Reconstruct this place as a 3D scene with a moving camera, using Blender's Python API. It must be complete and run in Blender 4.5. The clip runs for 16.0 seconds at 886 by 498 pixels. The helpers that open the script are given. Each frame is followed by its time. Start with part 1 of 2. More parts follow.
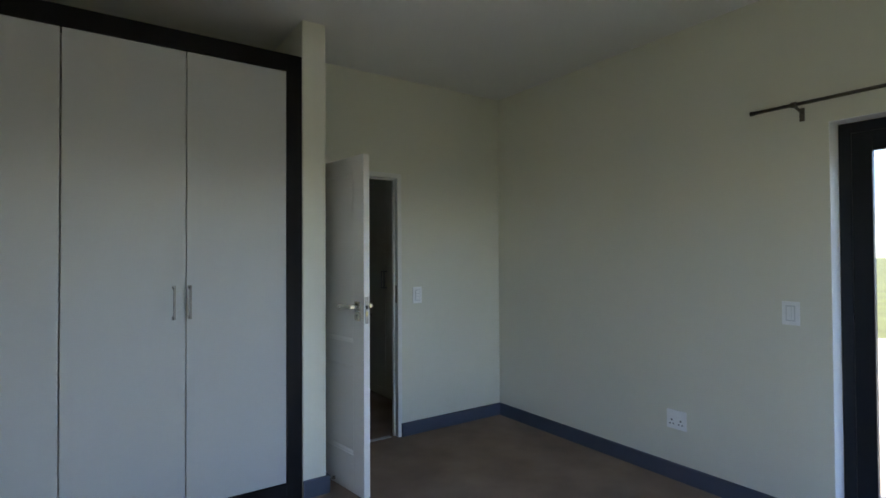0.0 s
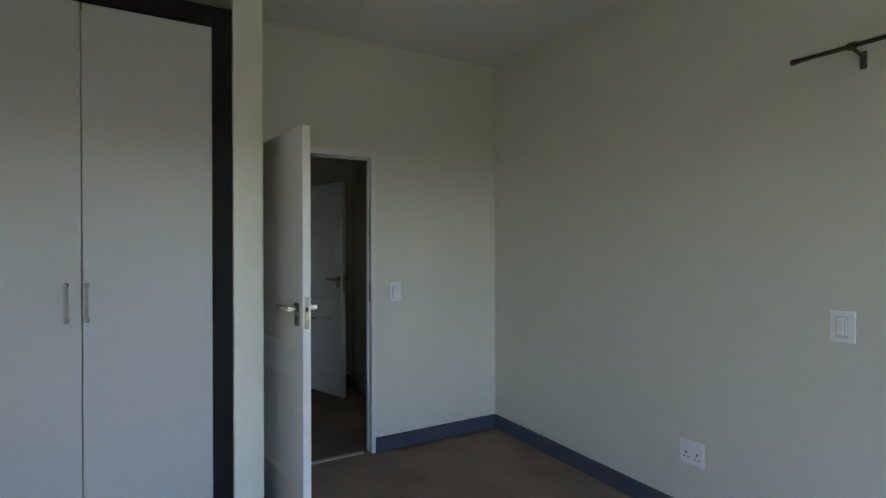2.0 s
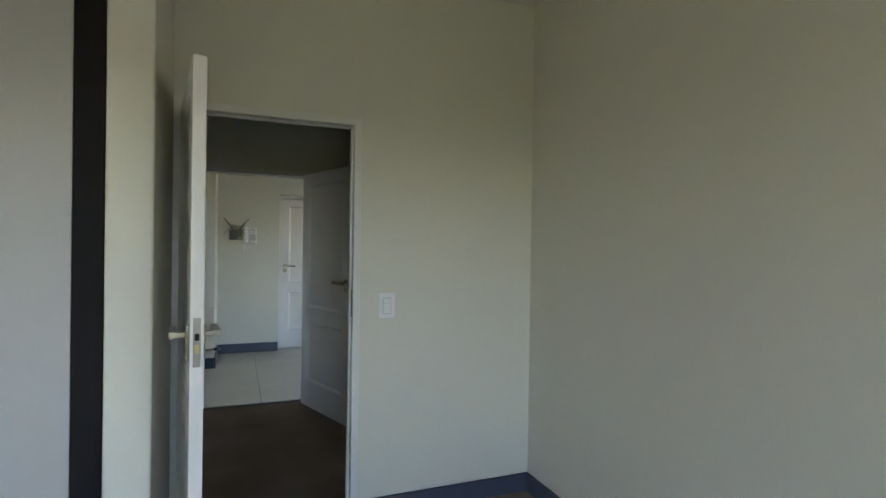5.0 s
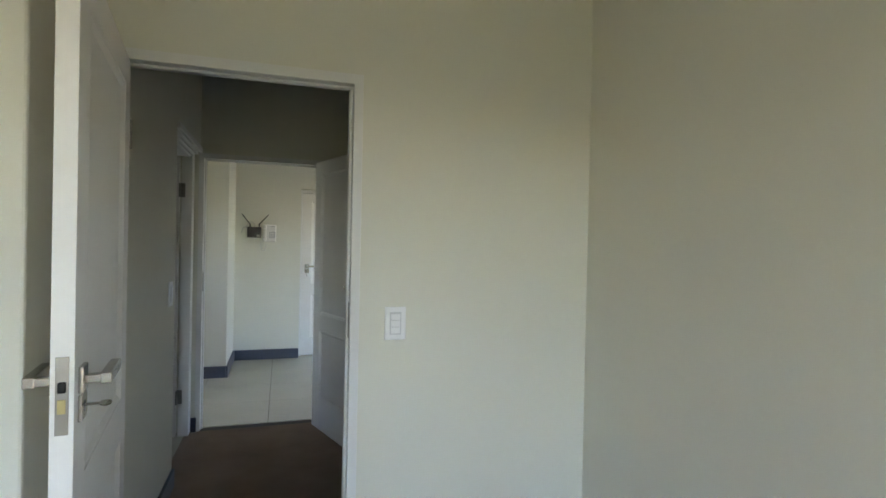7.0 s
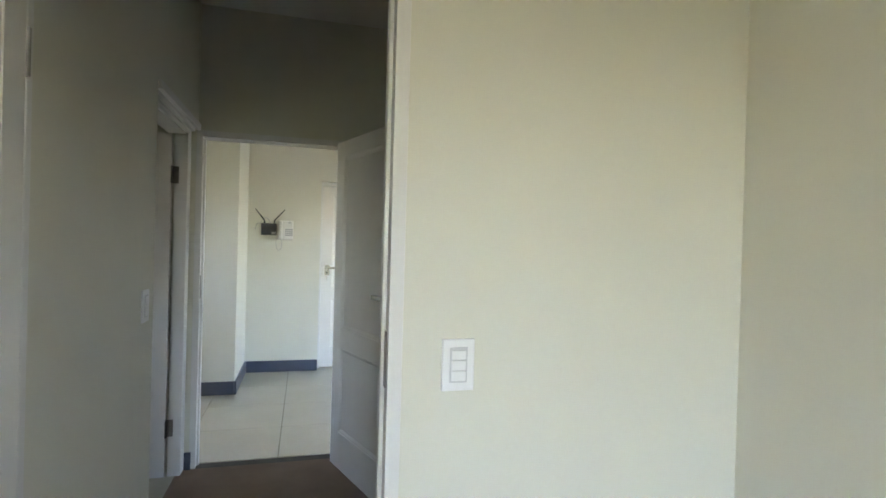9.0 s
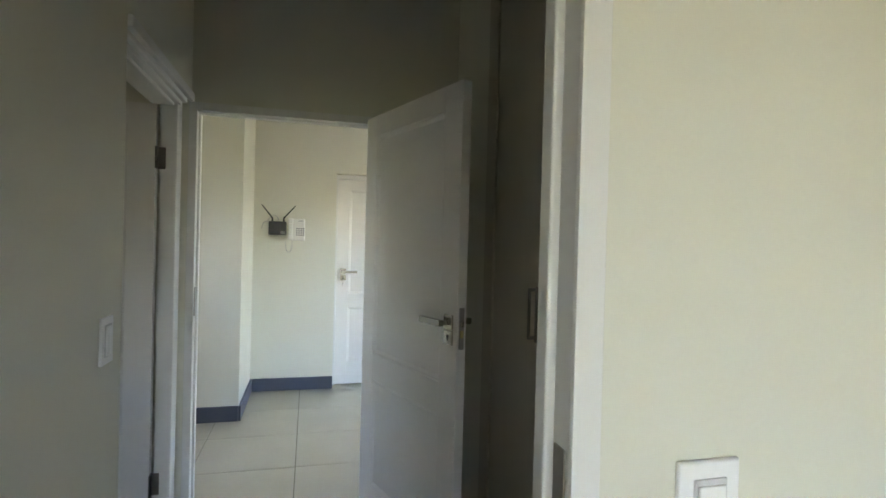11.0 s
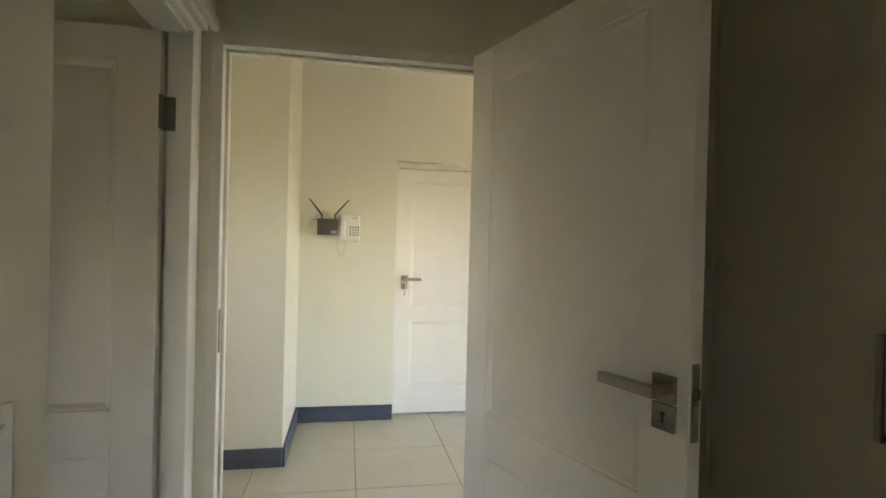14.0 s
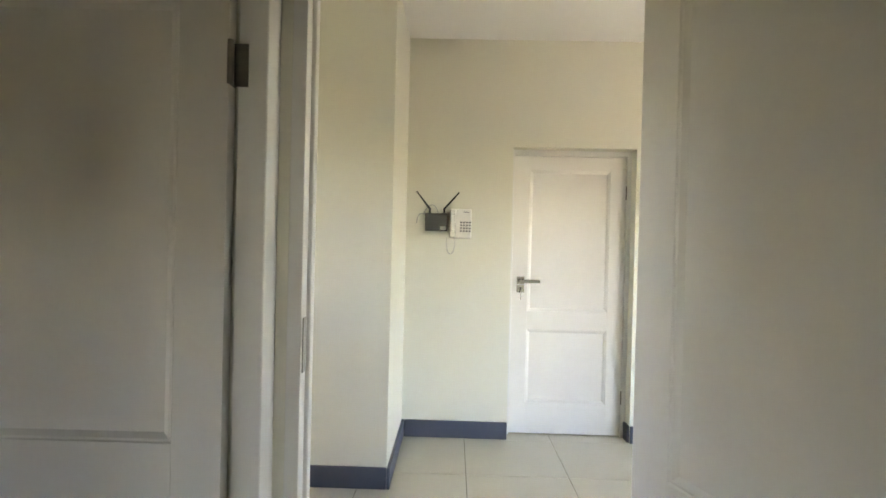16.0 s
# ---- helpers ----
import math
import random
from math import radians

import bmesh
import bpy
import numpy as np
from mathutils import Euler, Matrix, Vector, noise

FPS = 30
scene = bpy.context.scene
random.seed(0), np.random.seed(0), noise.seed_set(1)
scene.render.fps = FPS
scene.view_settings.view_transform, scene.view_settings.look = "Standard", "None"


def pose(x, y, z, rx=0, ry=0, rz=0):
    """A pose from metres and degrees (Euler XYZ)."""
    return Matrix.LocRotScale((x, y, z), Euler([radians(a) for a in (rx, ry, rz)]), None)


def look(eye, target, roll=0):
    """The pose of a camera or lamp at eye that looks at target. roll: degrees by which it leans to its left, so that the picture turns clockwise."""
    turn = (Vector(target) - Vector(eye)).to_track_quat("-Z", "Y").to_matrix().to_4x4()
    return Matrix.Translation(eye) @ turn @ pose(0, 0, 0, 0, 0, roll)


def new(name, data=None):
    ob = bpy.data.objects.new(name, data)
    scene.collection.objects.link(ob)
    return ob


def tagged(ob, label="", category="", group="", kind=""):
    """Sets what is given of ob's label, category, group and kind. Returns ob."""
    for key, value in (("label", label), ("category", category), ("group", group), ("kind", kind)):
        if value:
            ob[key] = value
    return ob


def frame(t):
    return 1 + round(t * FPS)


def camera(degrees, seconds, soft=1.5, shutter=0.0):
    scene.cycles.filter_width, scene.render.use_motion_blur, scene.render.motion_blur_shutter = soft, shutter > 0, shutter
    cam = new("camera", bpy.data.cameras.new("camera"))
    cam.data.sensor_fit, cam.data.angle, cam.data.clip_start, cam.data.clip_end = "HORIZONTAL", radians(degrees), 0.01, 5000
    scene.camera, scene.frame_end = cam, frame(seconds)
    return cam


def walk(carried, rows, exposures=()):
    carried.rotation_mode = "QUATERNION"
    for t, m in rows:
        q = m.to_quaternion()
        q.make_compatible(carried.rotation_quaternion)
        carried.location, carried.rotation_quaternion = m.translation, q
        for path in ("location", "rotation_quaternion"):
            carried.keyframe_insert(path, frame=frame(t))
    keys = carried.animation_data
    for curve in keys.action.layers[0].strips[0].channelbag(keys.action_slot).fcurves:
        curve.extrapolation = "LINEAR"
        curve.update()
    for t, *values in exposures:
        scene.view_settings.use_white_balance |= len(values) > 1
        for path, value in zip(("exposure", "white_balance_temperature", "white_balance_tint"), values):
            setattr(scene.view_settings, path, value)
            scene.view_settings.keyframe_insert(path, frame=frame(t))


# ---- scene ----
cam = camera(81.0, 16.0, soft=1.6)
PATH = [
    (0, (-3.103, -3.594, 1.421), (-1.965, -1.949, 1.453), -0.3),
    (0.5, (-2.915, -3.564, 1.439), (-1.816, -1.893, 1.469), -0.2),
    (1, (-2.731, -3.509, 1.439), (-1.667, -1.816, 1.464), -0.1),
    (1.5, (-2.58, -3.452, 1.433), (-1.546, -1.74, 1.426), -0.1),
    (2, (-2.435, -3.361, 1.437), (-1.429, -1.632, 1.428), -0.1),
    (2.5, (-2.301, -3.285, 1.443), (-1.34, -1.531, 1.433), 0.0),
    (3, (-2.131, -3.191, 1.434), (-1.224, -1.408, 1.427), 0.1),
    (5.5, (-1.527, -2.522, 1.432), (-0.832, -0.646, 1.417), 0.9),
    (6, (-1.447, -2.383, 1.422), (-0.8, -0.491, 1.404), 0.9),
    (6.5, (-1.375, -2.203, 1.432), (-0.761, -0.3, 1.417), 1.1),
    (7, (-1.317, -2.036, 1.43), (-0.721, -0.127, 1.416), 1.2),
    (7.5, (-1.254, -1.866, 1.43), (-0.678, 0.049, 1.419), 1.3),
    (8, (-1.218, -1.705, 1.424), (-0.674, 0.22, 1.409), 1.3),
    (8.5, (-1.235, -1.486, 1.415), (-0.709, 0.444, 1.402), 1.5),
    (11, (-1.344, -0.52, 1.429), (-0.841, 1.416, 1.411), 1.5),
    (11.5, (-1.353, -0.361, 1.42), (-0.852, 1.576, 1.404), 1.4),
    (12, (-1.369, -0.186, 1.424), (-0.88, 1.753, 1.404), 1.3),
    (12.5, (-1.382, -0.033, 1.415), (-0.916, 1.912, 1.4), 1.4),
    (13, (-1.401, 0.118, 1.401), (-0.966, 2.07, 1.39), 1.4),
    (13.5, (-1.441, 0.284, 1.415), (-1.038, 2.243, 1.401), 1.4),
    (14, (-1.467, 0.428, 1.415), (-1.107, 2.395, 1.402), 1.4),
    (14.5, (-1.482, 0.558, 1.408), (-1.176, 2.534, 1.396), 1.3),
    (15, (-1.475, 0.691, 1.401), (-1.272, 2.681, 1.389), 1.3),
    (15.5, (-1.483, 0.803, 1.392), (-1.4, 2.801, 1.375), 1.4),
    (16, (-1.496, 0.906, 1.384), (-1.539, 2.906, 1.366), 1.4),
]
walk(cam, [(t, look(eye, target, roll)) for t, eye, target, roll in PATH],
     exposures=[(0.0, 2.52, 6420, 20), (3.0, 2.75, 6600, 20), (5.5, 3.12, 7050, 21), (7.0, 3.58, 7200, 22), (8.5, 4.2, 7250, 23), (11.0, 4.2, 7450, 22), (12.0, 4.18, 9200, 25), (13.0, 4.22, 10300, 23), (14.0, 4.33, 9700, 24), (16.0, 4.56, 8500, 26)])

# ---- world, sun, daylight ----
SUN_UP, SUN_AZ = 70.0, 305.5
world = bpy.data.worlds.new("daylight")
scene.world = world
world.use_nodes = True
wn = world.node_tree.nodes
sky = wn.new("ShaderNodeTexSky")
sky.sky_type = "NISHITA"
sky.sun_disc = False
sky.sun_elevation = radians(SUN_UP)
sky.sun_rotation = radians(SUN_AZ)
sky.ozone_density, sky.dust_density, sky.altitude = 4.5, 0.0, 1400.0
wn["Background"].inputs[1].default_value = 0.15
world.node_tree.links.new(sky.outputs[0], wn["Background"].inputs[0])
sun = new("sun", bpy.data.lights.new("sun", "SUN"))
sun.data.energy, sun.data.angle, sun.data.color = 2.5, radians(0.6), (1.0, 0.95, 0.86)
# The sun stands over the roof, behind the house.
sun.matrix_world = look((0, 0, 0), (0.35, -0.25, -1.2))


# ---- materials ----
def material(name, colour, rough=0.6, metal=0.0, vary=0.06, scale=3.0, grain=120.0, bump=0.05, dist=0.002, spec=0.5):
    """A painted or solid surface: colour that drifts at two scales, fine relief."""
    m = bpy.data.materials.new(name)
    m.use_nodes = True
    nt = m.node_tree
    b = nt.nodes["Principled BSDF"]
    b.inputs["Roughness"].default_value = rough
    b.inputs["Metallic"].default_value = metal
    b.inputs["Specular IOR Level"].default_value = spec
    co = nt.nodes.new("ShaderNodeTexCoord")
    big, fine = nt.nodes.new("ShaderNodeTexNoise"), nt.nodes.new("ShaderNodeTexNoise")
    big.inputs["Scale"].default_value, big.inputs["Detail"].default_value = scale, 4.0
    fine.inputs["Scale"].default_value, fine.inputs["Detail"].default_value = grain, 3.0
    mix = nt.nodes.new("ShaderNodeMath")
    mix.operation = "MULTIPLY_ADD"
    mix.inputs[1].default_value = 0.35
    ramp = nt.nodes.new("ShaderNodeValToRGB")
    lo = [c * (1 - vary) for c in colour]
    hi = [min(1, c * (1 + vary)) for c in colour]
    ramp.color_ramp.elements[0].position, ramp.color_ramp.elements[1].position = 0.4, 0.95
    ramp.color_ramp.elements[0].color = (*lo, 1)
    ramp.color_ramp.elements[1].color = (*hi, 1)
    bp = nt.nodes.new("ShaderNodeBump")
    bp.inputs["Strength"].default_value, bp.inputs["Distance"].default_value = bump, dist
    ln = nt.links.new
    ln(co.outputs["Object"], big.inputs["Vector"])
    ln(co.outputs["Object"], fine.inputs["Vector"])
    ln(fine.outputs["Fac"], mix.inputs[0])
    ln(big.outputs["Fac"], mix.inputs[2])
    ln(mix.outputs[0], ramp.inputs[0])
    ln(ramp.outputs[0], b.inputs["Base Color"])
    ln(fine.outputs["Fac"], bp.inputs["Height"])
    ln(bp.outputs[0], b.inputs["Normal"])
    return m


WALL = material("cream_wall_paint", (0.67, 0.656, 0.555), 0.55, vary=0.03, scale=1.3, grain=160, bump=0.12)
CEIL = material("white_ceiling_paint", (0.76, 0.75, 0.71), 0.8, vary=0.03, scale=1.0, grain=140, bump=0.1)
DOOR = material("white_door_enamel", (0.73, 0.71, 0.665), 0.42, vary=0.03, scale=4, grain=60, bump=0.03)
FRAME = material("white_steel_frame_paint", (0.70, 0.695, 0.66), 0.4, vary=0.03, scale=5, grain=90, bump=0.04)
CLOSET = material("pale_grey_melamine_board", (0.44, 0.44, 0.42), 0.42, vary=0.025, scale=2, grain=200, bump=0.03)
CREAMBOARD = material("cream_melamine_board", (0.50, 0.465, 0.37), 0.42, vary=0.025, scale=2, grain=200, bump=0.03)
DARKWOOD = material("dark_espresso_board", (0.009, 0.008, 0.0095), 0.6, vary=0.25, scale=6, grain=80, bump=0.05, spec=0.15)
SKIRT = material("slate_blue_skirting_paint", (0.062, 0.073, 0.102), 0.4, vary=0.1, scale=4, grain=80, bump=0.06)
CHROME = material("satin_nickel", (0.44, 0.42, 0.385), 0.22, metal=1.0, vary=0.05, scale=20, grain=300, bump=0.02)
STEEL = material("brushed_steel_plate", (0.31, 0.29, 0.26), 0.38, metal=1.0, vary=0.1, scale=20, grain=300, bump=0.03)
PEWTER = material("dark_pewter", (0.22, 0.205, 0.185), 0.4, metal=0.85, vary=0.1, scale=20, grain=300)
BRASS = material("worn_brass", (0.48, 0.39, 0.19), 0.35, metal=1.0, vary=0.1, scale=30, grain=200)
# Near-black paints the shade inside keyholes and pin holes; also colours latch bolts.
HOLE = material("dark_recess", (0.012, 0.012, 0.012), 0.8, vary=0.1)
PLASTIC = material("white_switch_plastic", (0.80, 0.80, 0.79), 0.3, vary=0.015, scale=8, grain=60, bump=0.01)
# Grey that paints the shade in the gaps round the switch rockers.
GAP = material("switch_gap_shade", (0.60, 0.60, 0.60), 0.5, vary=0.03, scale=8)
PHONE = material("off_white_phone_plastic", (0.74, 0.73, 0.68), 0.4, vary=0.03, scale=12, grain=90, bump=0.02)
BLACK = material("glossy_black_plastic", (0.010, 0.010, 0.016), 0.2, vary=0.2, scale=30, grain=90, bump=0.01, spec=0.3)
GREYPLASTIC = material("dark_grey_button_rubber", (0.06, 0.06, 0.065), 0.5, vary=0.15, scale=30)
CABLE = material("grey_white_cable", (0.38, 0.37, 0.35), 0.5, vary=0.1, scale=40)
ALU = material("dark_bronze_aluminium", (0.007, 0.009, 0.014), 0.4, vary=0.2, scale=4, grain=120, bump=0.03, spec=0.25)
ROD = material("dark_pewter_rod", (0.16, 0.14, 0.115), 0.38, metal=0.8, vary=0.15, scale=12, grain=150)
STRIP = material("aluminium_threshold_strip", (0.62, 0.61, 0.58), 0.35, metal=0.7, vary=0.08, scale=15, grain=200)
GROUT = material("dark_tile_grout", (0.13, 0.12, 0.10), 0.9, vary=0.2, scale=20, grain=200)
TILE = material("cream_porcelain_tile", (0.60, 0.565, 0.45), 0.16, vary=0.05, scale=2.2, grain=40, bump=0.02)
LAWN = material("lawn", (0.110, 0.112, 0.020), 0.9, vary=0.3, scale=0.6, grain=30, bump=0.5, dist=0.03)
PAVING = material("warm_concrete_paving", (0.46, 0.39, 0.28), 0.85, vary=0.12, scale=2, grain=60, bump=0.2)
BOX = material("white_cupboard_board", (0.55, 0.54, 0.5), 0.5)


CARPET = material("brown_loop_carpet", (0.295, 0.222, 0.170), 0.98, vary=0.28, scale=2.5, grain=190, bump=0.8, dist=0.006, spec=0.1)


def glass_material():
    m = bpy.data.materials.new("clear_window_glass")
    m.use_nodes = True
    b = m.node_tree.nodes["Principled BSDF"]
    b.inputs["Base Color"].default_value = (0.95, 0.97, 0.96, 1)
    b.inputs["Roughness"].default_value = 0.0
    b.inputs["Transmission Weight"].default_value = 1.0
    b.inputs["IOR"].default_value = 1.05
    return m


GLASS = glass_material()


# ---- mesh helpers ----
def add_box(bm, a, b, bevel=0.0):
    """Add a box from corner a to corner b, its edges rounded by bevel."""
    lo = [min(p, q) for p, q in zip(a, b)]
    hi = [max(p, q) for p, q in zip(a, b)]
    tmp = bmesh.new()
    bmesh.ops.create_cube(tmp, size=1.0)
    for v in tmp.verts:
        v.co = Vector([lo[i] + (v.co[i] + 0.5) * (hi[i] - lo[i]) for i in range(3)])
    if bevel > 0:
        bmesh.ops.bevel(tmp, geom=tmp.edges[:], offset=min(bevel, 0.45 * min(hi[i] - lo[i] for i in range(3))), segments=2, profile=0.5, affect="EDGES")
    me = bpy.data.meshes.new("tmp")
    tmp.to_mesh(me)
    tmp.free()
    bm.from_mesh(me)
    bpy.data.meshes.remove(me)
    return bm


def box(a, b, bevel=0.0):
    return add_box(bmesh.new(), a, b, bevel)


def boxes(*pairs, bevel=0.0):
    bm = bmesh.new()
    for a, b in pairs:
        add_box(bm, a, b, bevel)
    return bm


def add_tube(bm, p, q, r, seg=12, r2=None):
    """A round bar from p to q."""
    p, q = Vector(p), Vector(q)
    d = q - p
    m = Matrix.Translation((p + q) / 2) @ d.to_track_quat("Z", "Y").to_matrix().to_4x4()
    bmesh.ops.create_cone(bm, cap_ends=True, segments=seg, radius1=r, radius2=r if r2 is None else r2, depth=d.length, matrix=m)
    return bm


def tube(p, q, r, seg=12, r2=None):
    return add_tube(bmesh.new(), p, q, r, seg, r2)


def mesh_object(name, bm, mat):
    me = bpy.data.meshes.new(name)
    bmesh.ops.recalc_face_normals(bm, faces=bm.faces[:])
    bm.to_mesh(me)
    bm.free()
    me.materials.append(mat)
    return new(name, me)


def part(name, bm, mat, parent, label="", smooth=False):
    ob = mesh_object(name, bm, mat)
    ob.parent = parent
    if smooth:
        for p in ob.data.polygons:
            p.use_smooth = True
    if label:
        tagged(ob, label)
    return ob


def thing(name, label, category, m=None, group="", kind=""):
    ob = new(name)
    ob.empty_display_size = 0.05
    if m is not None:
        ob.matrix_basis = m
    return tagged(ob, label, category, group, kind)


def structure(name, bm, mat, label, category):
    return tagged(mesh_object(name, bm, mat), label, category, kind="structure")


def cable(name, pts, r, mat, parent):
    cu = bpy.data.curves.new(name, "CURVE")
    cu.dimensions, cu.bevel_depth, cu.bevel_resolution, cu.resolution_u = "3D", r, 2, 8
    sp = cu.splines.new("NURBS")
    sp.points.add(len(pts) - 1)
    for pt, c in zip(sp.points, pts):
        pt.co = (*c, 1)
    sp.use_endpoint_u, sp.order_u = True, 3
    cu.materials.append(mat)
    ob = new(name, cu)
    ob.parent = parent
    return ob


# ---- large structure ----
H = 2.85
structure("wall_bedroom_door", boxes(
    ((-4.6, 0, 0), (-1.875, 0.13, H)), ((-1.875, 0, 2.072), (-1.036, 0.13, H)), ((-1.036, 0, 0), (0, 0.13, H))),
    WALL, "cream painted plaster wall with a doorway", "wall")
structure("wall_pillar", box((-2.037, -0.585, 0), (-1.889, 0, H), 0.008), WALL, "narrow cream plaster nib beside the wardrobe", "wall")
structure("wall_bedroom_east", boxes(
    ((0, -2.553, 0), (0.2, 2.2, H)), ((0, -4.9, 2.1), (0.2, -2.553, H)), ((0, -6.0, 0), (0.2, -4.9, H))),
    WALL, "cream painted plaster wall with a sliding door opening", "wall")
structure("wall_bedroom_south", boxes(
    ((-4.6, -6.0, 0), (-3.1, -5.8, H)), ((-3.1, -6.0, 2.1), (-0.7, -5.8, H)), ((-0.7, -6.0, 0), (0, -5.8, H)),
    ((-3.1, -6.0, 0), (-0.7, -5.8, 0.35))), WALL, "cream plaster wall with a wide window", "wall")
structure("wall_bedroom_west", boxes(((-4.6, -5.8, 0), (-4.4, -5.3, H)), ((-4.6, -5.3, 2.1), (-4.4, -3.4, H)), ((-4.6, -3.4, 0), (-4.4, 0, H)),
    ((-4.6, -5.3, 0), (-4.4, -3.4, 0.35))), WALL, "cream plaster wall with a wide window", "wall")
structure("wall_passage_west", boxes(
    ((-2.05, 0.13, 0), (-1.9, 1.285, H)), ((-2.05, 1.285, 2.11), (-1.9, 2.2, H))), WALL, "cream plaster wall with a side doorway", "wall")
structure("wall_passage_nib_north", box((-0.575, 1.69, 0), (0, 2.2, H)), WALL, "cream plaster nib beside the built-in cupboard", "wall")
structure("wall_passage_nib_south", box((-0.575, 0.13, 0), (0, 0.17, H)), WALL, "cream plaster nib beside the built-in cupboard", "wall")
structure("wall_passage_bulkhead", box((-0.575, 0.17, 2.72), (0, 1.69, H)), WALL, "cream plaster bulkhead over the cupboard", "wall")
structure("wall_passage_north", boxes(
    ((-4.2, 2.2, 0), (-1.895, 2.33, H)), ((-1.895, 2.2, 2.066), (-0.965, 2.33, H)), ((-0.965, 2.2, 0), (0.95, 2.33, H)),
    ((0.95, 2.2, 1.85), (2.3, 2.33, H)), ((0.95, 2.2, 0), (2.3, 2.33, 0.1)), ((2.3, 2.2, 0), (2.8, 2.33, H))),
    WALL, "cream plaster wall with a doorway to the hall", "wall")
# The opening here is made up, to spill daylight into the passage.
structure("wall_bathroom_west", boxes(((-4.2, 0.13, 0), (-4.0, 0.45, H)), ((-4.2, 0.9, 0), (-4.0, 2.2, H)), ((-4.2, 0.45, 0), (-4.0, 0.9, 0.8)), ((-4.2, 0.45, 1.55), (-4.0, 0.9, H))), WALL, "cream plaster wall of a side room with an added window", "wall")
structure("wall_hall_north", boxes(
    ((-1.845, 4.62, 0), (-1.09, 4.9, H)), ((-1.09, 4.62, 2.09), (-0.215, 4.9, H)), ((-0.215, 4.62, 0), (2.8, 4.9, H)),
    ((-1.09, 4.80, 0), (-0.215, 4.9, 2.09))), WALL, "cream plaster wall with a recessed doorway", "wall")
structure("wall_hall_projection", box((-3.6, 3.81, 0), (-1.845, 4.9, H), 0.004), WALL, "cream plaster wall that projects into the hall", "wall")
structure("wall_hall_west", boxes(((-3.6, 2.33, 0), (-3.4, 2.6, H)), ((-3.6, 3.2, 0), (-3.4, 3.81, H)), ((-3.6, 2.6, 0), (-3.4, 3.2, 1.0)), ((-3.6, 2.6, 2.0), (-3.4, 3.2, H))), WALL, "cream plaster wall with an added window at the end of the hall", "wall")
structure("wall_hall_east", boxes(
    ((2.6, 2.33, 0), (2.8, 2.75, H)), ((2.6, 4.25, 0), (2.8, 4.62, H)), ((2.6, 2.75, 2.1), (2.8, 4.25, H)), ((2.6, 2.75, 0), (2.8, 4.25, 0.3))),
    WALL, "cream plaster wall with a large window", "wall")
structure("ceiling_bedroom", box((-4.6, -6.0, H), (0.2, 0.065, H + 0.1)), CEIL, "flat white painted ceiling", "ceiling")
structure("ceiling_passage", box((-4.2, 0.065, H), (0.2, 2.265, H + 0.1)), CEIL, "flat white painted ceiling", "ceiling")
structure("ceiling_hall", box((-3.6, 2.265, H), (2.8, 4.9, H + 0.1)), CEIL, "flat white painted ceiling", "ceiling")
# Unseen eave, added to keep blue sky out of the hall windows.
structure("unseen_eave", boxes(((2.8, 1.75, 2.5), (4.0, 5.2, 2.65)), ((0.2, 1.75, 2.2), (2.8, 2.2, 2.35))), CEIL, "unseen white eave added to block sky outside the hall", "eave")
structure("floor_bedroom", boxes(((-4.4, -5.8, -0.1), (0, 0.0, 0)), ((-1.875, 0.0, -0.1), (-1.036, 0.13, 0))), CARPET, "brown low-pile carpet", "floor")
structure("floor_passage", box((-1.97, 0.13, -0.1), (0, 2.2, 0)), CARPET, "brown low-pile carpet", "floor")
structure("floor_bathroom", box((-4.0, 0.13, -0.1), (-1.97, 2.2, 0.002)), TILE, "pale tiled floor of the side room", "floor")
floor_hall = structure("floor_hall", box((-3.4, 2.2, -0.1), (2.6, 4.80, -0.006)), GROUT, "cream porcelain tiles with thin dark joints", "floor")
# Paving out of view, added as a warm sunlit reflector for the hall.
structure("pavement", box((0.2, -9, -0.3), (9, 9, -0.12), 0.01), PAVING, "unseen pale paving added to bounce warm sunlight into the hall", "pavement")
structure("ground", box((-400, -400, -0.4), (400, 400, -0.2)), LAWN, "green lawn round the house", "ground")


# ---- skirtings ----
def skirting(name, a, b, side, h=0.107):
    """A board along the line a-b; side is the way it stands out from its wall."""
    (x0, y0), (x1, y1), (sx, sy) = a, b, side
    t = 0.018
    bm = box((min(x0, x1, x0 + sx * t, x1 + sx * t), min(y0, y1, y0 + sy * t, y1 + sy * t), 0.0),
             (max(x0, x1, x0 + sx * t, x1 + sx * t), max(y0, y1, y0 + sy * t, y1 + sy * t), h), 0.005)
    return structure(name, bm, SKIRT, "slate blue painted skirting board along the wall", "baseboard")


skirting("baseboard", (-1.027, 0), (0, 0), (0, -1))
skirting("baseboard", (0, -2.552), (0, -0.019), (-1, 0))
skirting("baseboard", (0, -5.78), (0, -4.92), (-1, 0))
skirting("baseboard", (-2.036, -0.585), (-1.870, -0.585), (0, -1))
skirting("baseboard", (-1.889, -0.584), (-1.889, -0.03), (1, 0))
skirting("baseboard", (-4.4, -5.78), (-4.4, -0.6), (1, 0))
skirting("baseboard", (-1.9, 0.14), (-1.9, 1.28), (1, 0))
skirting("baseboard", (-1.938, 2.2), (-1.900, 2.2), (0, -1))
skirting("baseboard", (-0.98, 2.2), (-0.6, 2.2), (0, -1))
skirting("baseboard", (-0.575, 1.70), (-0.575, 2.18), (-1, 0))
skirting("baseboard", (-1.826, 4.62), (-1.09, 4.62), (0, -1), 0.122)
skirting("baseboard", (-1.845, 3.793), (-1.845, 4.62), (1, 0), 0.122)
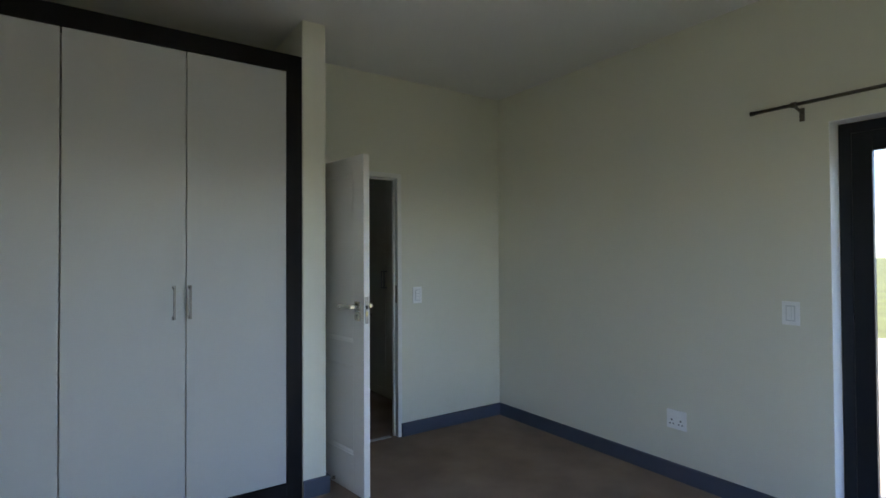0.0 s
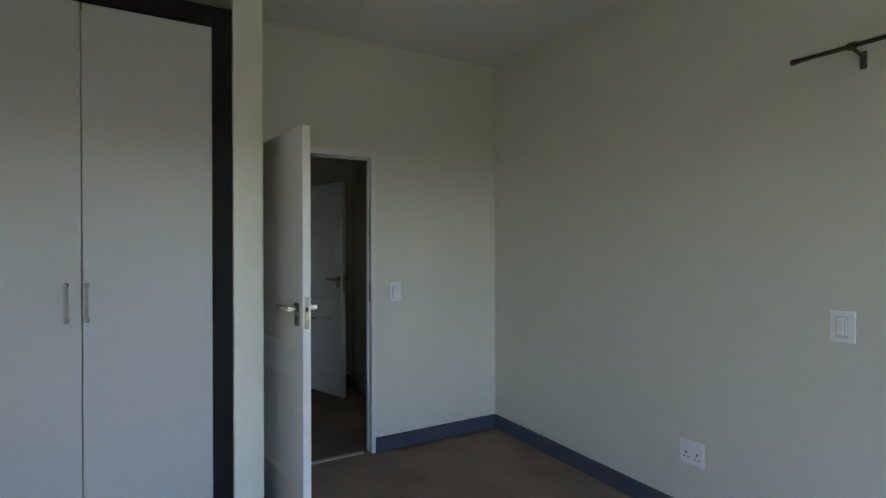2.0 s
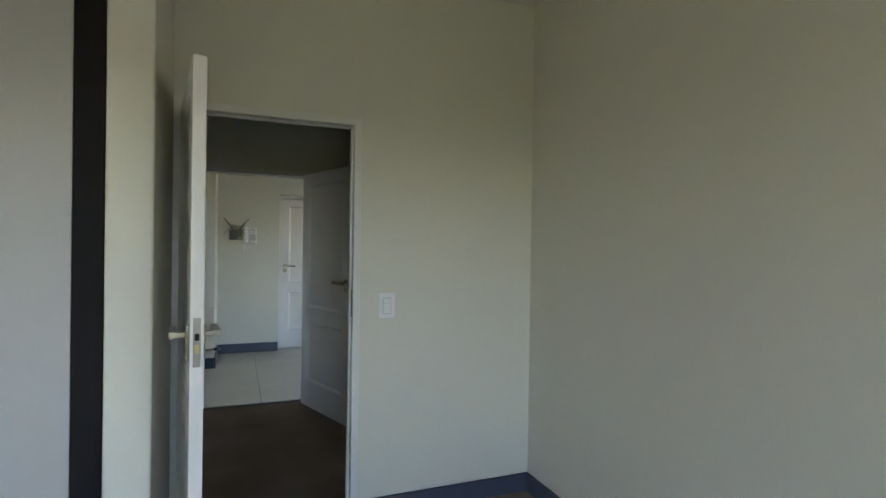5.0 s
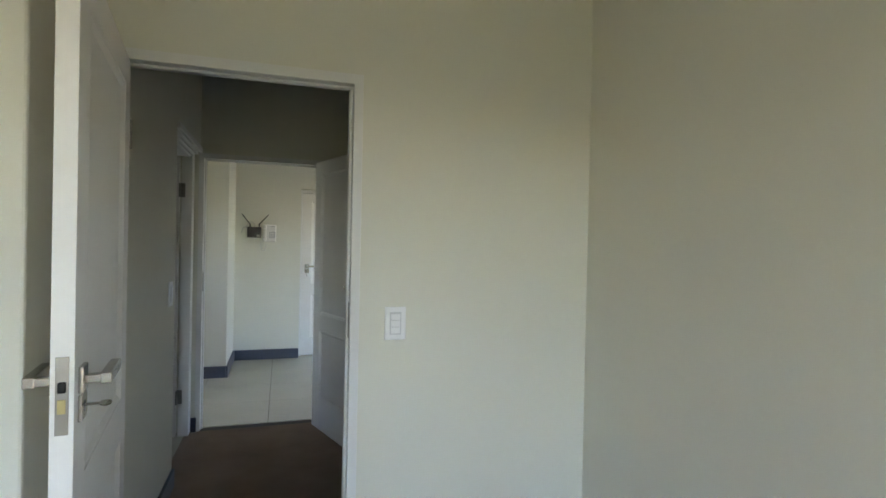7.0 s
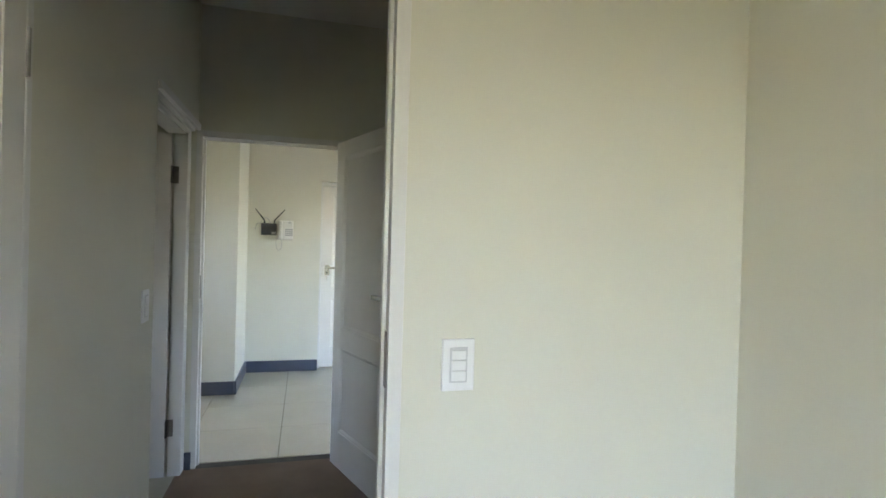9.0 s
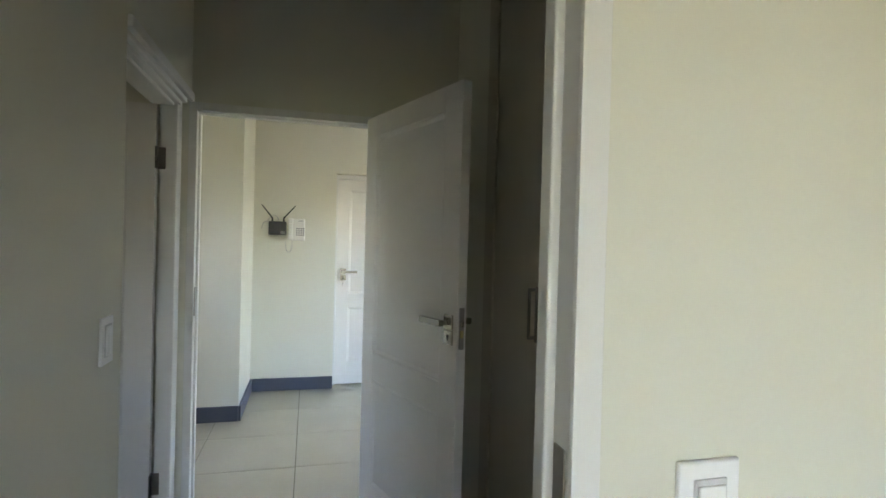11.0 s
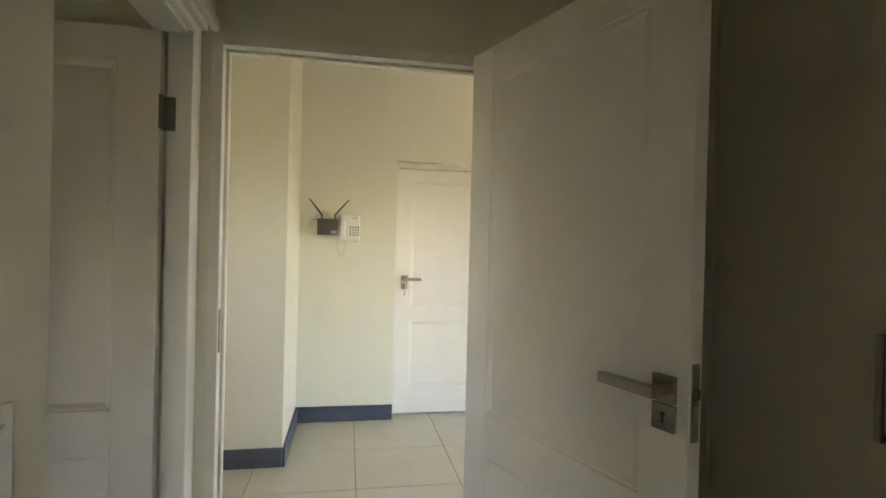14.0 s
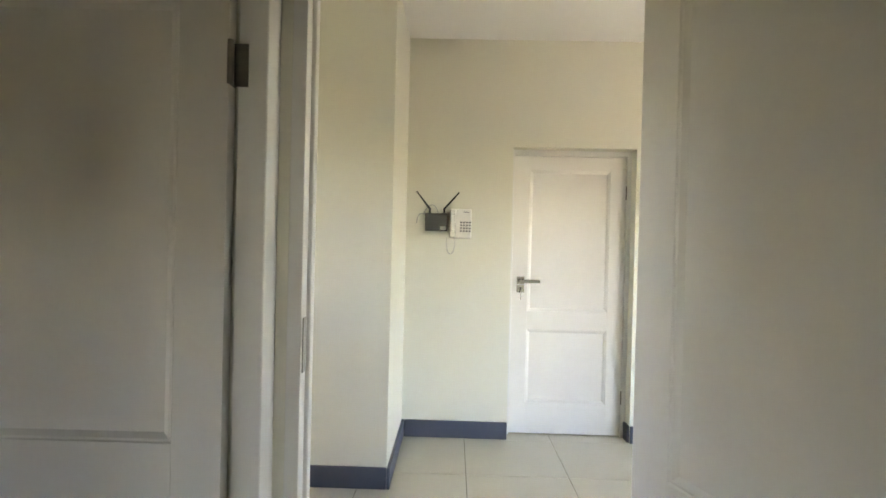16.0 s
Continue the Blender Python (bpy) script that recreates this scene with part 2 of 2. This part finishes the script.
skirting("baseboard", (-3.4, 3.81), (-1.846, 3.81), (0, -1), 0.122)
skirting("baseboard", (-0.215, 4.602), (2.58, 4.602), (0, 1), 0.122)
skirting("baseboard", (-0.215, 4.621), (-0.215, 4.715), (-1, 0), 0.122)


# ---- doors ----
def ring_panel(x0, x1, z0, z1, face, out):
    """One sunk door panel with a sloped moulding; out is the way the face looks along y."""
    bm = bmesh.new()
    loops = []
    for inset, depth in ((0.0, 0.0), (0.003, 0.003), (0.009, 0.0035), (0.022, 0.011), (0.03, 0.0112)):
        y = face - out * depth
        loops.append([bm.verts.new(c) for c in ((x0 + inset, y, z0 + inset), (x1 - inset, y, z0 + inset),
                                                (x1 - inset, y, z1 - inset), (x0 + inset, y, z1 - inset))])
    for la, lb in zip(loops, loops[1:]):
        for i in range(4):
            j = (i + 1) % 4
            bm.faces.new((la[i], la[j], lb[j], lb[i]))
    bm.faces.new(loops[-1])
    y = face - out * 0.018
    back = [bm.verts.new(c) for c in ((x0, y, z0), (x1, y, z0), (x1, y, z1), (x0, y, z1))]
    for i in range(4):
        j = (i + 1) % 4
        bm.faces.new((loops[0][i], back[i], back[j], loops[0][j]))
    bm.faces.new(back)
    return bm


def door_leaf(name, m, w, lo, hi, label, key_face=0, top=2.035, rail=(0.775, 0.91), bolt=HOLE, hanging=False, inset=0.062):
    """A two-panel door; the hinge stands at the origin, the leaf reaches along x, its thickness lies from lo to hi along y."""
    d = thing(name, label, "door", m, group="panel doors")
    (zr0, zr1), s, zb, zt = rail, 0.115, 0.235, top - 0.10
    part("leaf_frame", boxes(((0, lo, 0.01), (s, hi, top)), ((w - s, lo, 0.01), (w, hi, top)),
                             ((s, lo, 0.01), (w - s, hi, zb)), ((s, lo, zr0), (w - s, hi, zr1)), ((s, lo, zt), (w - s, hi, top)),
                             bevel=0.0012), DOOR, d)
    for z0, z1 in ((zb, zr0), (zr1, zt)):
        part("panel", ring_panel(s, w - s, z0, z1, hi, 1), DOOR, d)
        part("panel", ring_panel(s, w - s, z0, z1, lo, -1), DOOR, d)
    xc, zc = w - inset, 1.13
    for face, out in ((hi, 1), (lo, -1)):
        rose = part("handle_rose", box((xc - 0.028, face, zc - 0.026), (xc + 0.028, face + out * 0.009, zc + 0.030), 0.002), CHROME, d, "square satin nickel rose")
        bm = box((xc - 0.011, face + out * 0.008, zc - 0.009), (xc + 0.011, face + out * 0.052, zc + 0.009), 0.0025)
        add_box(bm, (xc - 0.135, face + out * 0.036, zc - 0.012), (xc + 0.012, face + out * 0.058, zc + 0.012), 0.0025)
        part("lever", bm, CHROME, rose, "square-edged satin nickel lever")
        esc = part("key_plate", box((xc - 0.028, face, zc - 0.086), (xc + 0.028, face + out * 0.008, zc - 0.030), 0.002), CHROME, d, "square satin nickel key plate")
        bm = tube((xc, face + out * 0.006, zc - 0.052), (xc, face + out * 0.0086, zc - 0.052), 0.0055, 12)
        add_box(bm, (xc - 0.003, face + out * 0.006, zc - 0.070), (xc + 0.003, face + out * 0.0086, zc - 0.053))
        part("keyhole", bm, HOLE, esc)
        if key_face == out:
            bm = tube((xc, face + out * 0.006, zc - 0.056), (xc, face + out * 0.035, zc - 0.056), 0.0032, 10)
            bmesh.ops.create_cone(bm, cap_ends=True, segments=18, radius1=0.012, radius2=0.012, depth=0.003,
                                  matrix=Matrix.Translation((xc, face + out * 0.046, zc - 0.056)) @ Matrix.Rotation(radians(12), 4, "Y"))
            if hanging:
                add_box(bm, (xc - 0.004, face + out * 0.036, zc - 0.135), (xc + 0.004, face + out * 0.039, zc - 0.066), 0.001)
            part("key", bm, CHROME, d, "small steel key in the lock")
    mid = (lo + hi) / 2
    lp = part("latch_plate", box((w - 0.002, mid - 0.0115, zc - 0.098), (w + 0.0022, mid + 0.0115, zc + 0.060), 0.001), STEEL, d, "steel latch plate in the door edge")
    part("latch_bolt", box((w, mid - 0.007, zc - 0.012), (w + 0.009, mid + 0.007, zc + 0.010), 0.003), bolt, lp)
    part("dead_bolt", box((w, mid - 0.007, zc - 0.054), (w + 0.006, mid + 0.007, zc - 0.026), 0.001), BRASS, lp, "brass bolt end")
    for z in (0.29, 1.79):
        bm = tube((-0.004, lo if key_face == 2 else hi, z - 0.05), (-0.004, lo if key_face == 2 else hi, z + 0.05), 0.007, 12)
        add_box(bm, (-0.003, lo + 0.004, z - 0.05), (0.0005, hi - 0.004, z + 0.05))
        part("hinge", bm, PEWTER, d, "steel butt hinge")
    return d


T = 0.041
a1 = math.degrees(math.atan2(-0.805, 0.109))
door_leaf("bedroom_door", pose(-1.82, -0.012, 0, 0, 0, a1), 0.811, -T, 0.0, "white two-panel wooden door standing open against the nib", key_face=1)
a2 = math.degrees(math.atan2(-0.784, 0.272))
door_leaf("passage_door", pose(-1.066, 2.13, 0, 0, 0, a2), 0.825, 0.0, T, "white two-panel wooden door standing open into the passage", top=2.05, rail=(0.76, 0.885), bolt=CHROME, inset=0.052)
door_leaf("bathroom_door", pose(-2.022, 2.085, 0, 0, 0, 181), 0.76, -T, 0.0, "white two-panel wooden door open into the side room", top=2.03)
door_leaf("hall_door", pose(-0.25, 4.73, 0, 0, 0, 180), 0.815, -T, 0.0, "closed white two-panel wooden door with a key", key_face=1, top=2.045, hanging=True)


def steel_frame(name, x0, x1, y0, y1, top, label, flange=0.016):
    """A pressed steel door frame wrapped round the wall's edge, with a rebate."""
    f = thing(name, label, "door frame", kind="structure")
    e = 0.003
    for xa, d in ((x0, 1), (x1, -1)):
        bm = boxes(((xa - d * flange, y0 - e, 0), (xa + d * 0.020, y0 - 0.0005, top + flange)),
                   ((xa, y0 - 0.0005, 0), (xa + d * 0.020, y0 + 0.045, top - 0.022)),
                   ((xa, y0 + 0.045, 0), (xa + d * 0.031, y0 + 0.075, top - 0.031)), bevel=0.004)
        part("jamb", bm, FRAME, f)
    part("head", boxes(((x0 + 0.020, y0 - e, top - 0.022), (x1 - 0.020, y0 - 0.0005, top + flange)),
                       ((x0, y0 - 0.0005, top - 0.022), (x1, y0 + 0.045, top)),
                       ((x0, y0 + 0.045, top - 0.031), (x1, y0 + 0.075, top)), bevel=0.004), FRAME, f)
    return f


f1 = steel_frame("door_1", -1.875, -1.036, 0, 0.13, 2.072, "white painted steel door frame of the bedroom")
part("strike_plate", box((-1.0600, 0.008, 1.06), (-1.0570, 0.034, 1.20), 0.001), STEEL, f1, "small steel strike plate")
f2 = steel_frame("door_2", -1.895, -0.965, 2.2, 2.33, 2.066, "white painted steel door frame of the hall doorway")
part("strike_plate", box((-1.8740, 2.206, 1.05), (-1.8710, 2.234, 1.19), 0.001), STEEL, f2, "small steel strike plate")
f4 = thing("door_4", "white wooden frame of the closed hall door", "door frame", kind="structure")
part("jamb", box((-1.09, 4.722, 0), (-1.066, 4.80, 2.09), 0.002), FRAME, f4)
part("jamb", box((-0.246, 4.722, 0), (-0.215, 4.80, 2.09), 0.002), FRAME, f4)
part("head", box((-1.066, 4.722, 2.05), (-0.246, 4.80, 2.09), 0.002), FRAME, f4)

# side door: moulded timber frame set in the passage wall
f3 = thing("door_3", "white moulded wooden door frame of the side room", "door frame", kind="structure")
part("jamb", box((-2.013, 2.112, 0), (-1.94, 2.2, 2.11), 0.004), FRAME, f3)
part("jamb", box((-2.05, 1.285, 0), (-1.93, 1.31, 2.11), 0.003), FRAME, f3)
part("head", boxes(((-2.05, 1.31, 2.035), (-1.955, 2.112, 2.11)), ((-1.955, 1.29, 2.045), (-1.93, 2.13, 2.11)),
                   ((-1.93, 1.288, 2.06), (-1.908, 2.146, 2.11)), ((-1.908, 1.287, 2.078), (-1.885, 2.19, 2.118)), bevel=0.004), FRAME, f3)
for zh in (0.29, 1.79):
    hp = part("hinge_plate", boxes(((-2.018, 2.1085, zh - 0.05), (-1.986, 2.1125, zh + 0.05))), PEWTER, f3, "dull steel hinge plate")
tagged(mesh_object("threshold_strip", box((-1.803, 0.03, 0.0), (-1.097, 0.07, 0.006), 0.002), STRIP), "narrow pale metal carpet strip in the doorway", "threshold strip")


# ---- wardrobe in the bedroom ----
def bar_handle(parent, x, y, z0, z1, out, along="x"):
    """A flat bow handle with two feet; out is the way it stands off."""
    def at(u, v, z):
        return (x + u, y + out * v, z) if along == "x" else (x + out * v, y + u, z)
    bm = bmesh.new()
    add_box(bm, at(-0.006, 0.026, z0), at(0.006, 0.034, z1), 0.002)
    for z in (z0 + 0.006, z1 - 0.006):
        add_box(bm, at(-0.006, 0.0, z - 0.006), at(0.006, 0.030, z + 0.006), 0.0015)
        add_box(bm, at(-0.009, 0.0, z - 0.010), at(0.009, 0.003, z + 0.010), 0.001)
    part("handle", bm, PEWTER, parent, "dark pewter bow handle")


wd = thing("wardrobe", "built-in wardrobe with pale doors in a dark surround", "wardrobe")
yf = -0.585
part("side_frame", box((-2.130, yf, 0), (-2.039, -0.005, 2.622), 0.002), DARKWOOD, wd, "dark espresso surround board")
part("side_frame", box((-4.395, yf, 0), (-4.305, -0.005, 2.622), 0.002), DARKWOOD, wd, "dark espresso surround board")
part("top_frame", box((-4.305, yf, 2.521), (-2.130, -0.005, 2.622), 0.002), DARKWOOD, wd, "dark espresso surround board")
part("plinth", box((-4.305, yf, 0), (-2.130, -0.005, 0.112), 0.002), DARKWOOD, wd, "dark espresso plinth")
part("back", box((-4.305, -0.48, 0.112), (-2.130, -0.46, 2.521)), BOX, wd)
xs = [-2.130, -2.661, -3.198, -3.752, -4.305]
for i in range(4):
    g = 0.002 if i == 0 else 0.003
    dr = part("door", box((xs[i + 1] + g, yf + 0.006, 0.116), (xs[i] - g, yf + 0.026, 2.518), 0.0015), CLOSET, wd, "pale smooth door")
    hx = (xs[i + 1] + 0.022) if i % 2 == 0 else (xs[i] - 0.057)
    hx = -2.6435 if i == 0 else (-2.7185 if i == 1 else hx)
    bar_handle(dr, hx, yf + 0.006, 1.106, 1.276, -1)

# ---- cupboard in the passage ----
cb = thing("passage_cupboard", "built-in passage cupboard with pale flush doors", "cupboard")
xf = -0.575
part("side_frame", box((xf - 0.004, 1.575, 0), (-0.05, 1.688, 2.718), 0.002), CREAMBOARD, cb)
part("side_frame", box((xf - 0.004, 0.172, 0), (-0.05, 0.185, 2.718), 0.002), CREAMBOARD, cb)
part("top_frame", box((xf - 0.004, 0.185, 2.66), (-0.05, 1.575, 2.718), 0.002), CREAMBOARD, cb)
part("plinth", box((xf + 0.01, 0.185, 0), (-0.05, 1.575, 0.08), 0.002), CREAMBOARD, cb)
part("back", box((-0.30, 0.185, 0.08), (-0.28, 1.575, 2.66)), BOX, cb)
ys = [0.185, 0.646, 1.107, 1.575]
for i, hy in enumerate((0.616, 1.077, 1.136)):
    dr = part("door", box((xf + 0.004, ys[i] + 0.001, 0.083), (xf + 0.022, ys[i + 1] - 0.001, 2.657), 0.001), CREAMBOARD, cb, "pale smooth door")
    bar_handle(dr, xf + 0.004, hy, 1.108, 1.286, -1, "y")

# ---- sliding door, window, curtain rod ----
sd = thing("sliding_door", "dark bronze framed glass sliding door in the wall", "sliding door", kind="structure")
y0, y1, zt = -4.9, -2.555, 2.098
part("frame", boxes(((0.11, y1 - 0.055, 0), (0.19, y1 - 0.002, zt)), ((0.11, y0 + 0.002, 0), (0.19, y0 + 0.055, zt)),
                    ((0.11, y0 + 0.055, zt - 0.055), (0.19, y1 - 0.055, zt - 0.002)), ((0.11, y0 + 0.055, 0), (0.19, y1 - 0.055, 0.03)), bevel=0.003), ALU, sd)
ymid = (y0 + y1) / 2
for (ya, yb, xa) in ((ymid - 0.04, y1 - 0.056, 0.114), (y0 + 0.056, ymid + 0.04, 0.152)):
    p = part("sash", boxes(((xa, yb - 0.085, 0.03), (xa + 0.036, yb, zt - 0.056)), ((xa, ya, 0.03), (xa + 0.036, ya + 0.09, zt - 0.056)),
                           ((xa, ya + 0.09, zt - 0.156), (xa + 0.036, yb - 0.085, zt - 0.056)), ((xa, ya + 0.09, 0.03), (xa + 0.036, yb - 0.085, 0.16)), bevel=0.004), ALU, sd)
    pane = part("pane", box((xa + 0.018, ya + 0.085, 0.155), (xa + 0.022, yb - 0.080, zt - 0.15)), GLASS, p, "clear glass")
    pane.visible_shadow = False
structure("reveal_trim", boxes(((0.001, -2.5562, 0), (0.108, -2.5532, 2.096)), ((0.001, -4.9, 2.0965), (0.108, -2.5532, 2.0995))), PLASTIC, "white painted return of the door opening", "trim")


def window(name, a, b, axis, mullions):
    w = thing(name, "unseen dark bronze framed window letting daylight in", "window", kind="structure")
    (u0, z0), (u1, z1), v = a, b, axis[1]
    def c(u, dv, z):
        return (u, v + dv, z) if axis[0] == "y" else (v + dv, u, z)
    part("window_frame", boxes((c(u0, 0, z0), c(u0 + 0.05, 0.06, z1)), (c(u1 - 0.05, 0, z0), c(u1, 0.06, z1)),
                               (c(u0 + 0.05, 0, z1 - 0.05), c(u1 - 0.05, 0.06, z1)), (c(u0 + 0.05, 0, z0), c(u1 - 0.05, 0.06, z0 + 0.05)),
                               *[(c(q - 0.025, 0, z0 + 0.05), c(q + 0.025, 0.06, z1 - 0.05)) for q in mullions]), ALU, w)
    edges = [u0 + 0.05, *mullions, u1 - 0.05]
    for qa, qb in zip(edges, edges[1:]):
        pn = part("pane", box(c(qa + 0.02, 0.027, z0 + 0.05), c(qb - 0.02, 0.033, z1 - 0.05)), GLASS, w, "clear glass")
        pn.visible_shadow = False


window("window_1", (-3.1, 0.35), (-0.7, 2.1), ("y", -5.93), [-1.9])
window("window_3", (-5.3, 0.35), (-3.4, 2.1), ("x", -4.53), [-4.35])
window("window_2", (2.75, 0.3), (4.25, 2.1), ("x", 2.7), [3.5])
# Out of view, added to throw frontal daylight on the hall's far walls.
window("added_window_6", (0.95, 0.1), (2.3, 1.85), ("y", 2.235), [1.6])
# Invented window at the unseen hall end, for light from the west.
window("added_window_4", (2.6, 1.0), (3.2, 2.0), ("x", -3.53), [])
# Added side room window, unseen; it brightens the passage and its door.
window("added_window_5", (0.45, 0.8), (0.9, 1.55), ("x", -4.13), [])

rod = thing("curtain_rod", "dark pewter curtain rod on a bracket over the sliding door", "curtain rod")
part("pole", tube((-0.1, -5.2, 2.196), (-0.1, -2.237, 2.196), 0.0095, 14), ROD, rod, smooth=True)
part("end_cap", tube((-0.1, -2.245, 2.196), (-0.1, -2.225, 2.196), 0.012, 14), ROD, rod)
for yb in (-2.437, -5.0):
    bm = tube((-0.1, yb - 0.012, 2.196), (-0.1, yb + 0.012, 2.196), 0.015, 14)
    add_tube(bm, (-0.1, yb, 2.19), (-0.004, yb, 2.172), 0.007, 12)
    add_box(bm, (-0.006, yb - 0.012, 2.125), (0.0, yb + 0.012, 2.195), 0.002)
    part("bracket", bm, ROD, rod)


# ---- switches and sockets ----
def switch_plate(name, m, w, h, rockers, label):
    """A plate on the plane y=0 that looks along -y."""
    s = thing(name, label, "light switch", m, group="light switches")
    part("plate", box((-w / 2, -0.008, -h / 2), (w / 2, 0, h / 2), 0.003), PLASTIC, s)
    # The rim's grey draws shadow lines between the rockers.
    part("bezel", box((-w * 0.27, -0.0105, -h * 0.34), (w * 0.27, -0.007, h * 0.34), 0.0015), GAP, s, "inner rim, grey as the shade between rockers")
    for xa, xb, za, zb in rockers:
        part("rocker", box((xa * w, -0.014, za * h), (xb * w, -0.0095, zb * h), 0.002), PLASTIC, s)
    return s


three = [(-0.22, 0.22, -0.30 + 0.205 * i, -0.30 + 0.195 * (i + 1)) for i in range(3)]
switch_plate("light_switch", pose(-0.876, 0, 1.115), 0.086, 0.132, three, "white three-gang light switch plate on the cream wall")
switch_plate("light_switch", pose(0, -2.37, 1.113, 0, 0, -90), 0.086, 0.125, [(-0.2, 0.04, -0.28, 0.28), (0.07, 0.2, -0.28, 0.28)], "white light switch plate beside the sliding door")
switch_plate("light_switch", pose(-1.9, 1.15, 1.13, 0, 0, 90), 0.09, 0.135, [(-0.24, 0.05, -0.31, 0.31), (0.07, 0.24, -0.31, 0.31)], "white light switch plate on the passage wall")
so = thing("wall_socket", "white double wall socket above the skirting", "socket", pose(0, -1.712, 0.382, 0, 0, -90))
part("plate", box((-0.066, -0.009, -0.060), (0.066, 0, 0.060), 0.003), PLASTIC, so)
for dx in (-0.03, 0.03):
    part("outlet", box((dx - 0.024, -0.0105, -0.046), (dx + 0.024, -0.008, 0.014), 0.001), PLASTIC, so)
    for hx, hz, r in ((0, 0.002, 0.0058), (-0.011, -0.022, 0.0045), (0.011, -0.022, 0.0045)):
        part("pin_hole", tube((dx + hx, -0.0112, hz - 0.006), (dx + hx, -0.009, hz - 0.006), r, 12), HOLE, so)
    part("rocker", box((dx - 0.010, -0.014, 0.024), (dx + 0.010, -0.008, 0.048), 0.002), PLASTIC, so)

# ---- door holder by the bedroom door ----
dh = thing("door_stop", "small chrome door holder hook on the skirting", "door stop")
bm = tube((-1.871, -0.52, 0.05), (-1.815, -0.52, 0.05), 0.006, 12)
add_tube(bm, (-1.871, -0.52, 0.05), (-1.866, -0.52, 0.05), 0.016, 16)
part("stem", bm, CHROME, dh)
part("buffer", tube((-1.818, -0.52, 0.05), (-1.808, -0.52, 0.05), 0.011, 14), CHROME, dh)

# ---- router and wall phone in the hall ----
yw = 4.62
rt = thing("router", "small black wall-mounted router with two raised antennas", "router")
part("body", box((-1.708, yw - 0.038, 1.477), (-1.548, yw - 0.004, 1.604), 0.006), BLACK, rt)
part("bracket", box((-1.66, yw - 0.006, 1.51), (-1.60, yw, 1.57)), GREYPLASTIC, rt)
part("face", box((-1.700, yw - 0.0395, 1.485), (-1.556, yw - 0.037, 1.596), 0.001), BLACK, rt, "shiny dark face")
part("sticker", box((-1.60, yw - 0.0408, 1.486), (-1.558, yw - 0.039, 1.512)), CABLE, rt, "pale corner sticker")
for xb, xt in ((-1.676, -1.772), (-1.573, -1.468)):
    an = part("antenna", tube((xb, yw - 0.02, 1.603), (xb, yw - 0.02, 1.642), 0.008, 10), BLACK, rt)
    part("blade", tube((xb, yw - 0.02, 1.636), (xt, yw - 0.02, 1.757), 0.0075, 10, 0.0045), BLACK, an)
cable("power_cable", [(-1.70, yw - 0.02, 1.59), (-1.74, yw - 0.02, 1.61), (-1.765, yw - 0.012, 1.57), (-1.770, yw - 0.006, 1.53)], 0.0035, CABLE, rt)
cable("network_cable", [(-1.72, yw - 0.02, 1.60), (-1.69, yw - 0.02, 1.665), (-1.63, yw - 0.02, 1.66), (-1.615, yw - 0.02, 1.605)], 0.0035, CABLE, rt)

ph = thing("wall_phone", "off-white wall-mounted intercom phone with a keypad", "phone")
part("body", box((-1.508, yw - 0.055, 1.428), (-1.378, yw, 1.636), 0.010), PHONE, ph)
part("handset", boxes(((-1.532, yw - 0.085, 1.434), (-1.487, yw - 0.012, 1.480)), ((-1.530, yw - 0.088, 1.475), (-1.490, yw - 0.062, 1.590)),
                      ((-1.532, yw - 0.085, 1.585), (-1.487, yw - 0.012, 1.634)), bevel=0.008), PHONE, ph)
for i in range(4):
    for j in range(4):
        xk, zk = -1.4515 + i * 0.0205, 1.542 - j * 0.0205
        part("button", box((xk - 0.0060, yw - 0.059, zk - 0.0056), (xk + 0.0060, yw - 0.054, zk + 0.0056), 0.0015), GREYPLASTIC, ph)
part("slot", box((-1.438, yw - 0.0565, 1.612), (-1.398, yw - 0.0545, 1.616)), GREYPLASTIC, ph)
cd = []
for k in range(120):
    u = k / 119
    ang = math.pi * u
    cx, cz = -1.553 + 0.03 * (1 - math.cos(ang)), 1.432 - 0.115 * math.sin(ang) ** 0.6
    cd.append((cx + 0.004 * math.cos(k * 1.3), yw - 0.02 + 0.004 * math.sin(k * 1.3), cz))
cable("cord", cd, 0.0017, CABLE, ph)

# ---- hall floor tiles ----
for i in range(-4, 8):
    for j in range(-3, 1):
        xa, xb = -1.392 + 0.62 * (i - 1), -1.392 + 0.62 * i
        ya, yb = 4.598 + 0.578 * (j - 1), 4.598 + 0.578 * j
        xa, xb = max(xa, -3.4), min(xb, 2.6)
        ya = max(ya, 2.201)
        if xb - xa < 0.05 or yb - ya < 0.05:
            continue
        part("tile", box((xa + 0.0018, ya + 0.0018, -0.008), (xb - 0.0018, yb - 0.0018, 0.0), 0.0012), TILE, floor_hall)
for i in range(-4, 8):
    xa, xb = max(-1.392 + 0.62 * (i - 1), -3.4), min(-1.392 + 0.62 * i, 2.6)
    if xb - xa > 0.05:
        part("tile", box((xa + 0.0018, 4.5998, -0.008), (xb - 0.0018, 4.80, 0.0), 0.0012), TILE, floor_hall)
